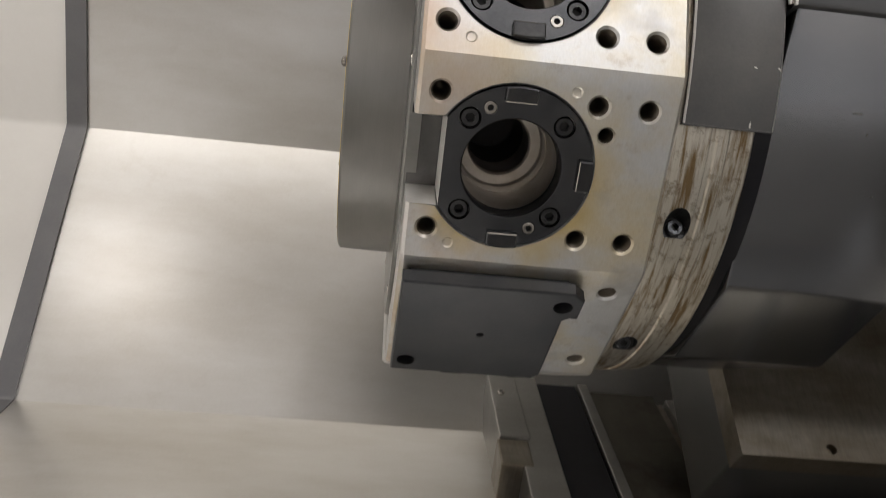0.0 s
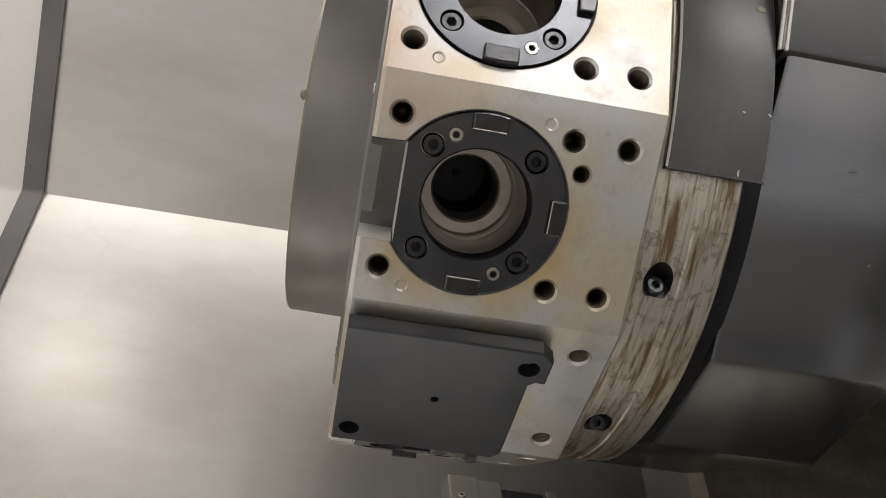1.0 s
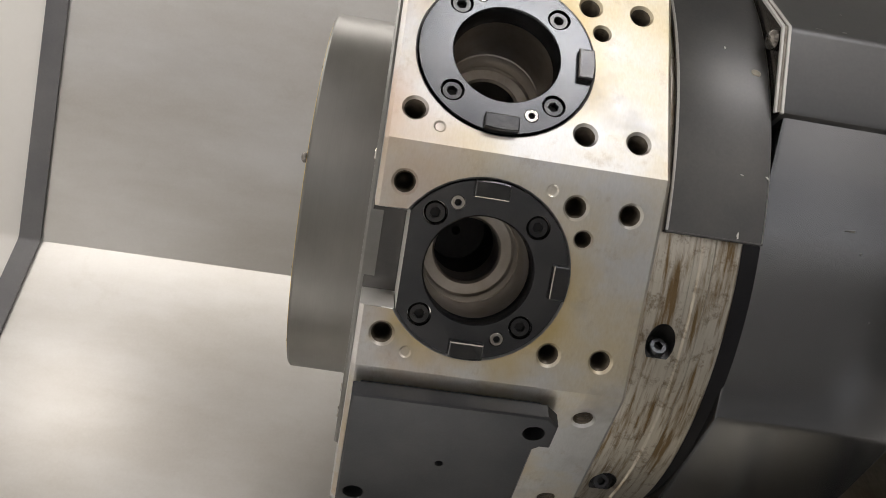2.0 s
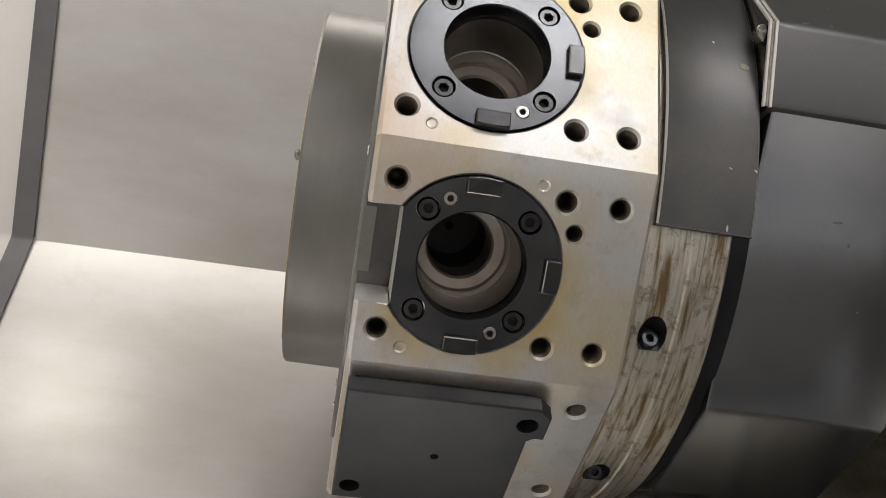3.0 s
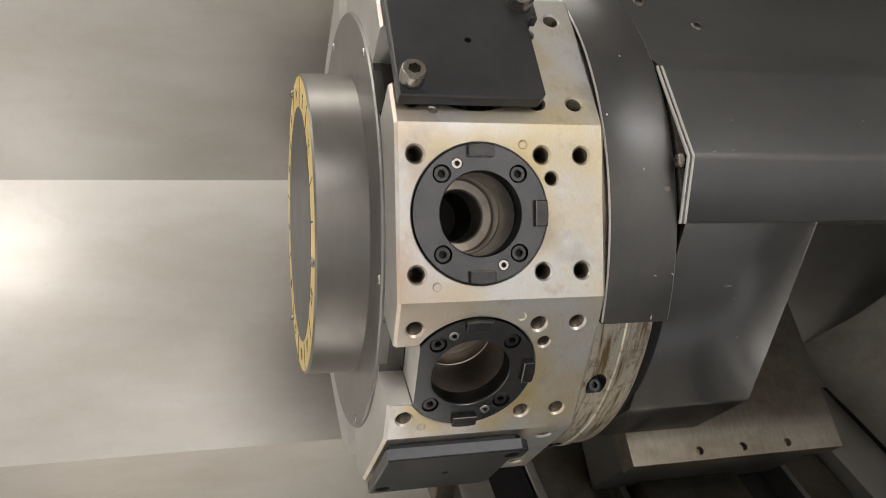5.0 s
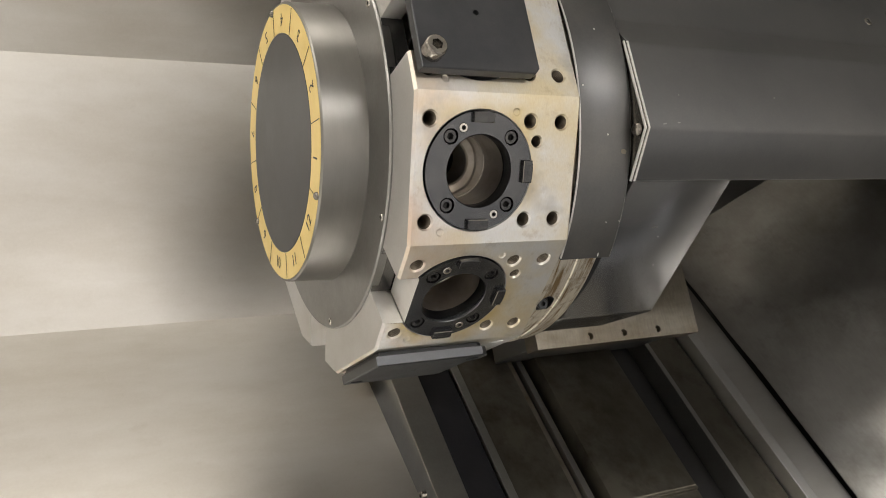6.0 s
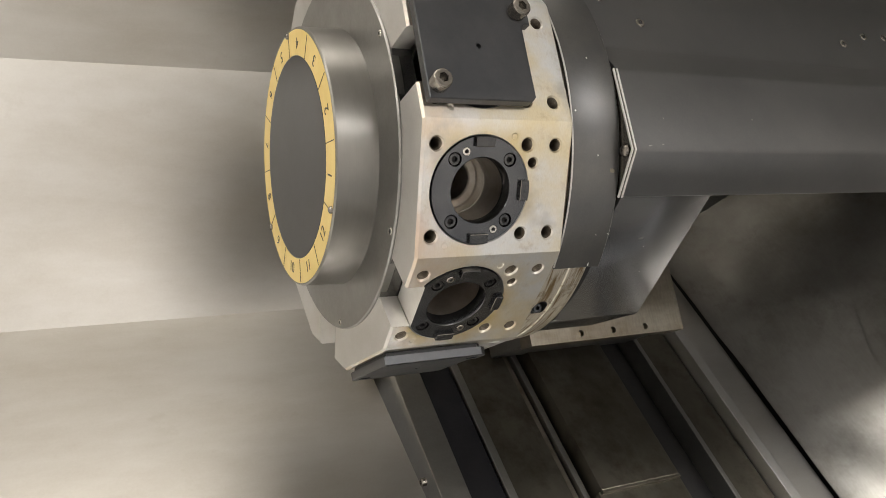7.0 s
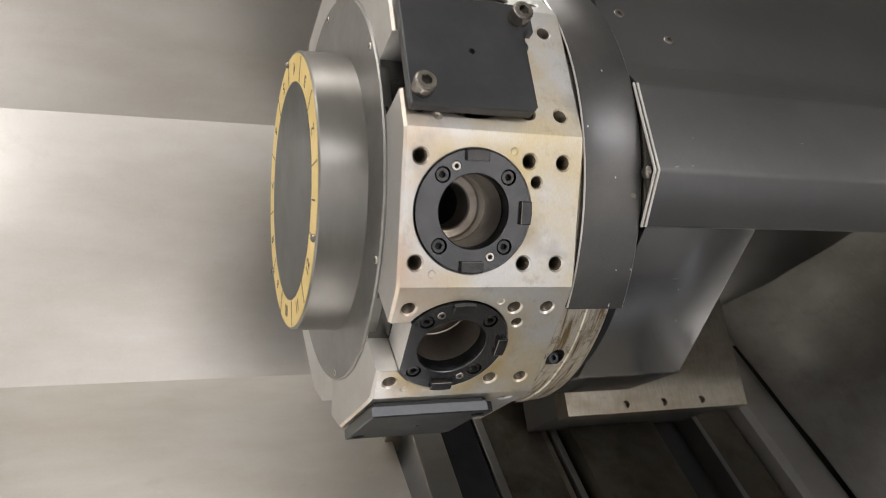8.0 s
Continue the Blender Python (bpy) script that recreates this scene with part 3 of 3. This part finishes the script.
def cover_plate(angle, screws):
    m = station(angle)
    bm = bmesh.new()
    T = 0.0135
    c = 0.0045
    outline = [(-0.0555, -0.0475), (0.0425, -0.0475), (0.0475, -0.0425), (0.0475, 0.0255), (0.051, 0.0285), (0.0565, 0.0285), (0.0565, 0.0475), (0.0495, 0.0540), (-0.0555, 0.0540)]
    inner = [(-0.0545, -0.0465), (0.0421, -0.0465), (0.0465, -0.0421), (0.0465, 0.0259), (0.0506, 0.0295), (0.0555, 0.0295), (0.0555, 0.0471), (0.0491, 0.0530), (-0.0545, 0.0530)]
    spots = [(0.0446, 0.0400), (-0.0459, -0.0345)]
    filled(bm, [inner] + [circle(x, y, 0.0062, 24) for x, y in spots] + [circle(-0.001, 0.003, 0.0026, 14)], m, T)
    a = [bm.verts.new(m @ Vector((x, y, T))) for x, y in inner]
    b = [bm.verts.new(m @ Vector((x, y, T - 0.001))) for x, y in outline]
    for i in range(len(a)):
        j = (i + 1) % len(a)
        bm.faces.new((a[i], a[j], b[j], b[i]))
    wall(bm, outline, m, T - 0.001, 0.0045)
    bm.faces.new([bm.verts.new(m @ Vector((x, y, 0.0045))) for x, y in outline])
    for x, y in spots:
        revolve(bm, [(0.0062, T), (0.0062, 0.0046)], m @ Matrix.Translation((x, y, 0)), 24)
    revolve(bm, [(0.0026, T), (0.0022, T - 0.004), (0, T - 0.005)], m @ Matrix.Translation((-0.001, 0.003, 0)), 14)
    bmesh.ops.remove_doubles(bm, verts=bm.verts, dist=0.00002)
    plate = part("cover_plate", bm, PLATE, turret, "dark grey steel blanking plate", 35)
    # Black inset layer added to darken the shaded gap below the plate.
    bm = bmesh.new()
    inset = [(x * 0.95, y * 0.95) for x, y in inner]
    filled(bm, [inset], m, 0.0044)
    wall(bm, inset, m, 0.0044, 0.0003)
    part("gap_layer", bm, RUBBER, plate, "black inset layer for the shaded gap under the plate")
    for x, y in spots if screws else ():
        socket_screw("cap_screw", x, y, T, m, plate, 0.0088, 0.0115, BOLT, "grey steel socket-head cap screw")
    return plate


for k, kind in ((0, "bush"), (11, "bush"), (1, "plate"), (10, "open"), (2, "plate"), (9, "bush"), (3, "bush"), (4, "bush"), (8, "bush")):
    if kind == "bush":
        bush(30 * k, k % 2 == 1)
    else:
        cover_plate(30 * k, kind == "plate")

# front flange, number drum and its label
AXIS = Matrix(((0, 0, -1, 0), (-1, 0, 0, 0), (0, 1, 0, 0), (0, 0, 0, 1)))  # local x to -y, y to z, z to -x: angle 0 faces the operator
bm = bmesh.new()
revolve(bm, [(0.10, 0.052), (0.1865, 0.052), (0.1865, 0.0594), (0.1851, 0.0608), (0.12, 0.0608)], AXIS, 128)
flange = part("front_flange", bm, FLANGE, turret, "dull grey steel flange with small screws", 40)
for k in range(6):
    a = radians(-14.5 + 60 * k)
    socket_screw("flange_screw", 0.179 * math.cos(a), 0.179 * math.sin(a), 0.0608, AXIS, flange, 0.0036, 0.0008, [CHROME, GAP_SHADE])
HUB = Matrix.Translation((0, -0.005, -0.002)) @ AXIS
bm = bmesh.new()
revolve(bm, [(0.1360, 0.058), (0.1345, 0.0625), (0.1340, 0.1005), (0.1326, 0.1020), (0.1320, 0.1020), (0, 0.1020)], HUB, 128)
drum = part("number_drum", bm, DRUM, turret, "brushed grey steel drum", 40)
bm = bmesh.new()
revolve(bm, [(0.1055, 0.1024), (0.1312, 0.1024), (0.1314, 0.1021)], HUB, 128)
label_ring = part("number_ring", bm, YELLOW, drum, "yellow ring label with black station numbers")
bm = bmesh.new()
revolve(bm, [(0, 0.1026), (0.1044, 0.1026), (0.1050, 0.1022)], HUB, 96)
part("centre_disc", bm, PLATE, drum, "dark grey centre disc")
for k in range(12):
    bm = bmesh.new()
    box(bm, 0.1060, 0.1305, -0.00042, 0.00042, 0.1025, 0.1028, 0, HUB @ pose(0, 0, 0, 0, 0, 15 + 30 * k))
    part("divider", bm, INK, label_ring)
    cu = bpy.data.curves.new("number", "FONT")
    cu.body, cu.size, cu.align_x, cu.align_y, cu.extrude = str(k + 1), 0.0165, "CENTER", "CENTER", 0.0001
    tmp = new("number_text", cu)
    me = bpy.data.meshes.new_from_object(tmp.evaluated_get(bpy.context.evaluated_depsgraph_get()))
    bpy.data.objects.remove(tmp)
    me.materials.append(INK)
    me.transform(HUB @ pose(0, 0, 0, 0, 0, 30 * k) @ pose(0.1180, 0, 0.1027, 0, 0, 90))
    ob = new("number", me)
    ob.parent = label_ring
for a in (-14, 106, 226):
    bm = bmesh.new()
    f = HUB @ pose(0, 0, 0, 0, 0, a) @ Matrix.Translation((0.1290, 0, 0.1024))
    revolve(bm, [(0.0036, 0), (0.0034, 0.0018), (0.002, 0.003), (0, 0.0034)], f, 16)
    part("pin", bm, BOLT, drum, "small round-headed steel pin", 60)

# stained ring behind the faces
bm = bmesh.new()
prof = [(0.18, -0.090), (0.2165, -0.0905), (0.2175, -0.094), (0.2175, -0.1155), (0.2160, -0.1165), (0.2160, -0.1195), (0.2172, -0.1205), (0.2172, -0.1265), (0.2155, -0.128), (0.2155, -0.1415), (0.214, -0.143), (0.19, -0.143), (0.18, -0.090)]
revolve(bm, prof, AXIS, 144)
bmesh.ops.remove_doubles(bm, verts=bm.verts, dist=0.000001)
ring = part("rear_ring", bm, [RING_STEEL, GAP_SHADE], turret, "bright steel ring with brown rust streaks", 30)
bm = bmesh.new()
wells = []
for k in range(12):
    a = -37.4 + 30 * k
    f = AXIS @ pose(0, 0, 0, 0, 0, a) @ pose(0.2170, 0, -0.1075, 0, 90, 0) @ pose(0, 0, 0, -48, 0, 0)
    wells.append(f)
    revolve(bm, [(0, 0.03), (0.0082, 0.03), (0.0082, -0.006), (0, -0.006)], f, 24)
bmesh.ops.remove_doubles(bm, verts=bm.verts, dist=0.000001)
cutter = part("cutter", bm, GAP_SHADE)
cut = ring.modifiers.new("wells", "BOOLEAN")
cut.object, cut.solver = cutter, "EXACT"
cut_mesh = bpy.data.meshes.new_from_object(ring.evaluated_get(bpy.context.evaluated_depsgraph_get()))
ring.modifiers.clear()
ring.data = cut_mesh
bpy.data.objects.remove(cutter)
for f in wells:
    socket_screw("ring_screw", 0.0, 0.0, -0.0055, f, ring, 0.0052, 0.0035, [PLATE, GAP_SHADE])
bm = bmesh.new()
revolve(bm, [(0.17, -0.142), (0.2045, -0.142), (0.2055, -0.146), (0.2045, -0.158), (0.17, -0.158)], AXIS, 128)
part("seal", bm, RUBBER, turret, "black oily seal", 40)

# ---- the arm that carries the turret ----
arm = thing("turret_arm", "dark grey painted turret arm with folded covers", "machine arm")
ARM = [(-0.2265, -0.0085), (-0.2385, 0.0392), (-0.197, 0.1106), (-0.1645, 0.1302), (-0.06, 0.262), (0.10, 0.30), (0.20, 0.20), (0.20, -0.0085)]
bm = prism(bmesh.new(), ARM, 0.153, 1.29)
bmesh.ops.bevel(bm, geom=[e for e in bm.edges if abs(e.verts[0].co.x - e.verts[1].co.x) > 0.5], offset=0.003, segments=2, affect="EDGES", profile=0.5)
part("body", bm, PAINT_DARK, arm, "", 25)
LOW = [(-0.2298, 0.0040), (-0.135, -0.1627), (-0.0512, -0.2053), (0.15, -0.2053), (0.19, -0.0080)]
bm = prism(bmesh.new(), LOW, 0.156, 0.272)
bmesh.ops.bevel(bm, geom=list(bm.edges), offset=0.003, segments=2, affect="EDGES", profile=0.5)
part("lower_housing", bm, HOUSING, arm, "dark grey lower housing with sloping faces", 25)
# end flange of the arm: a narrow bright folded edge with a dome screw
bm = prism(bmesh.new(), [(-0.2262, -0.0080), (-0.2381, 0.0392), (-0.1970, 0.1100), (-0.188, 0.105), (-0.2, 0.0)], 0.1510, 0.1528)
part("end_flange", bm, BOLT, arm, "dull grey metal end flange")
for (ya, za), (yb, zb) in (((-0.2268, -0.0088), (-0.2391, 0.0392)), ((-0.2391, 0.0392), (-0.1975, 0.1112))):
    dy, dz = yb - ya, zb - za
    w = 0.0022 / math.hypot(dy, dz)
    for x0, x1 in ((0.1490, 0.1506), (0.1526, 0.1545)):
        bm = prism(bmesh.new(), [(ya, za), (yb, zb), (yb + dz * w, zb - dy * w), (ya + dz * w, za - dy * w)], x0, x1)
        bmesh.ops.bevel(bm, geom=list(bm.edges), offset=0.0004, segments=2, affect="EDGES", profile=0.5)
        part("folded_edge", bm, PALE_STEEL, arm, "pale folded edge")
bm = bmesh.new()
revolve(bm, [(0.0058, 0), (0.0055, 0.002), (0.0035, 0.0038), (0.0016, 0.0042), (0.0014, 0.003), (0, 0.003)], AXIS @ Matrix.Translation((0.2285, 0.0365, -0.1495)), 20)
part("dome_screw", bm, BOLT, arm, "round-headed grey screw", 60)
SLOPE = Matrix(((1, 0, 0, 0), (0, 0.622, -0.783, -0.1645), (0, 0.783, 0.622, 0.1302), (0, 0, 0, 1)))
for x, y in ((0.220, 0.0365), (0.1755, 0.0645), (0.530, 0.0362), (0.576, 0.0507), (0.615, 0.052)):
    socket_screw("cover_screw", x, y, 0.0, SLOPE, arm, 0.0055, 0.0008, [BOLT, GAP_SHADE])

# curved guard over the ring
guard = thing("ring_guard", "dark grey curved sheet guard over the turret ring", "guard")
bm = bmesh.new()
revolve(bm, [(0.2205, -0.0953), (0.2225, -0.0953), (0.2235, -0.0965), (0.2235, -0.1485), (0.2225, -0.1496), (0.2205, -0.1496), (0.2200, -0.1480), (0.2200, -0.0965), (0.2205, -0.0953)], AXIS, 90, -20.8, 150)
back = AXIS.inverted()
for f in bm.faces:
    z = [(back @ v.co).z for v in f.verts]
    if max(z) - min(z) < 0.0014 and sum(math.hypot(*(back @ v.co).xy) for v in f.verts) / len(f.verts) > 0.2222:
        f.material_index = 1
part("sheet", bm, [GUARD, STEEL_CLEAN], guard, "dark grey paint with bare worn edges", 40)
bm = bmesh.new()
f = AXIS @ pose(0, 0, 0, 0, 0, -20.8)
box(bm, 0.2180, 0.2236, -0.0012, 0.0, -0.1495, -0.0955, 0.0004, f)
part("lower_lip", bm, GUARD, guard)


# chips knocked out of the paint of the guard and the arm
def paint_chip(parent, m, long, wide, turn, material=PALE_STEEL):
    bm = bmesh.new()
    n = 10
    rim = []
    for i in range(n):
        a = 2 * math.pi * i / n
        k = 0.75 + 0.5 * random.random()
        rim.append((long * k * math.cos(a), wide * k * math.sin(a)))
    f = m @ pose(0, 0, 0, 0, 0, turn)
    filled(bm, [[(x * 0.85, y * 0.85) for x, y in rim]], f, 0.0003)
    wall(bm, rim, f, -0.0002, 0.0001)
    a = [bm.verts.new(f @ Vector((x, y, 0.0001))) for x, y in rim]
    b = [bm.verts.new(f @ Vector((x * 0.85, y * 0.85, 0.0003))) for x, y in rim]
    for i in range(n):
        bm.faces.new((a[i], a[(i + 1) % n], b[(i + 1) % n], b[i]))
    bmesh.ops.remove_doubles(bm, verts=bm.verts, dist=0.00002)
    part("paint_chip", bm, material, parent, "bare spot in the paint")


for x, angle, long, wide, turn, material in (
        (0.1413, 4.3, 0.0032, 0.0020, 80, RUSTY), (0.1240, 8.0, 0.0008, 0.0005, 20, PALE_STEEL), (0.1334, -11.8, 0.0009, 0.0004, 70, PALE_STEEL),
        (0.1478, -11.7, 0.0014, 0.0005, 50, PALE_STEEL), (0.1348, -20.2, 0.0020, 0.0006, 0, PALE_STEEL), (0.1227, 32.1, 0.0010, 0.0006, 10, PALE_STEEL),
        (0.1003, 18.5, 0.0008, 0.0008, 0, PALE_STEEL)):
    paint_chip(guard, AXIS @ pose(0, 0, 0, 0, 0, angle) @ pose(0.2235, 0, -x, 0, 90, 0), wide, long, turn, material)
FRONT = Matrix(((1, 0, 0, 0), (0, 0.5025, -0.8646, 0), (0, 0.8646, 0.5025, 0), (0, 0, 0, 1)))
for x, y, z, long in ((0.1958, -0.2222, 0.0673, 0.0006), (0.3137, -0.2211, 0.0690, 0.0010), (0.1876, -0.2359, 0.0437, 0.0012), (0.1716, -0.2366, 0.0425, 0.0024)):
    paint_chip(arm, Matrix.Translation((x, y, z)) @ FRONT, long, 0.0006, 8, STEEL_DARK)
LOWER = Matrix(((1, 0, 0, 0), (0, -0.4943, -0.8693, 0), (0, 0.8693, -0.4943, 0), (0, 0, 0, 1)))
for x, y, z, long, turn in ((0.2104, -0.1950, -0.0572, 0.0035, 5), (0.2200, -0.1890, -0.0678, 0.0009, 40), (0.2350, -0.1700, -0.1012, 0.0008, 0)):
    paint_chip(arm, Matrix.Translation((x, y, z)) @ LOWER, long, 0.0007, turn, STEEL_DARK)
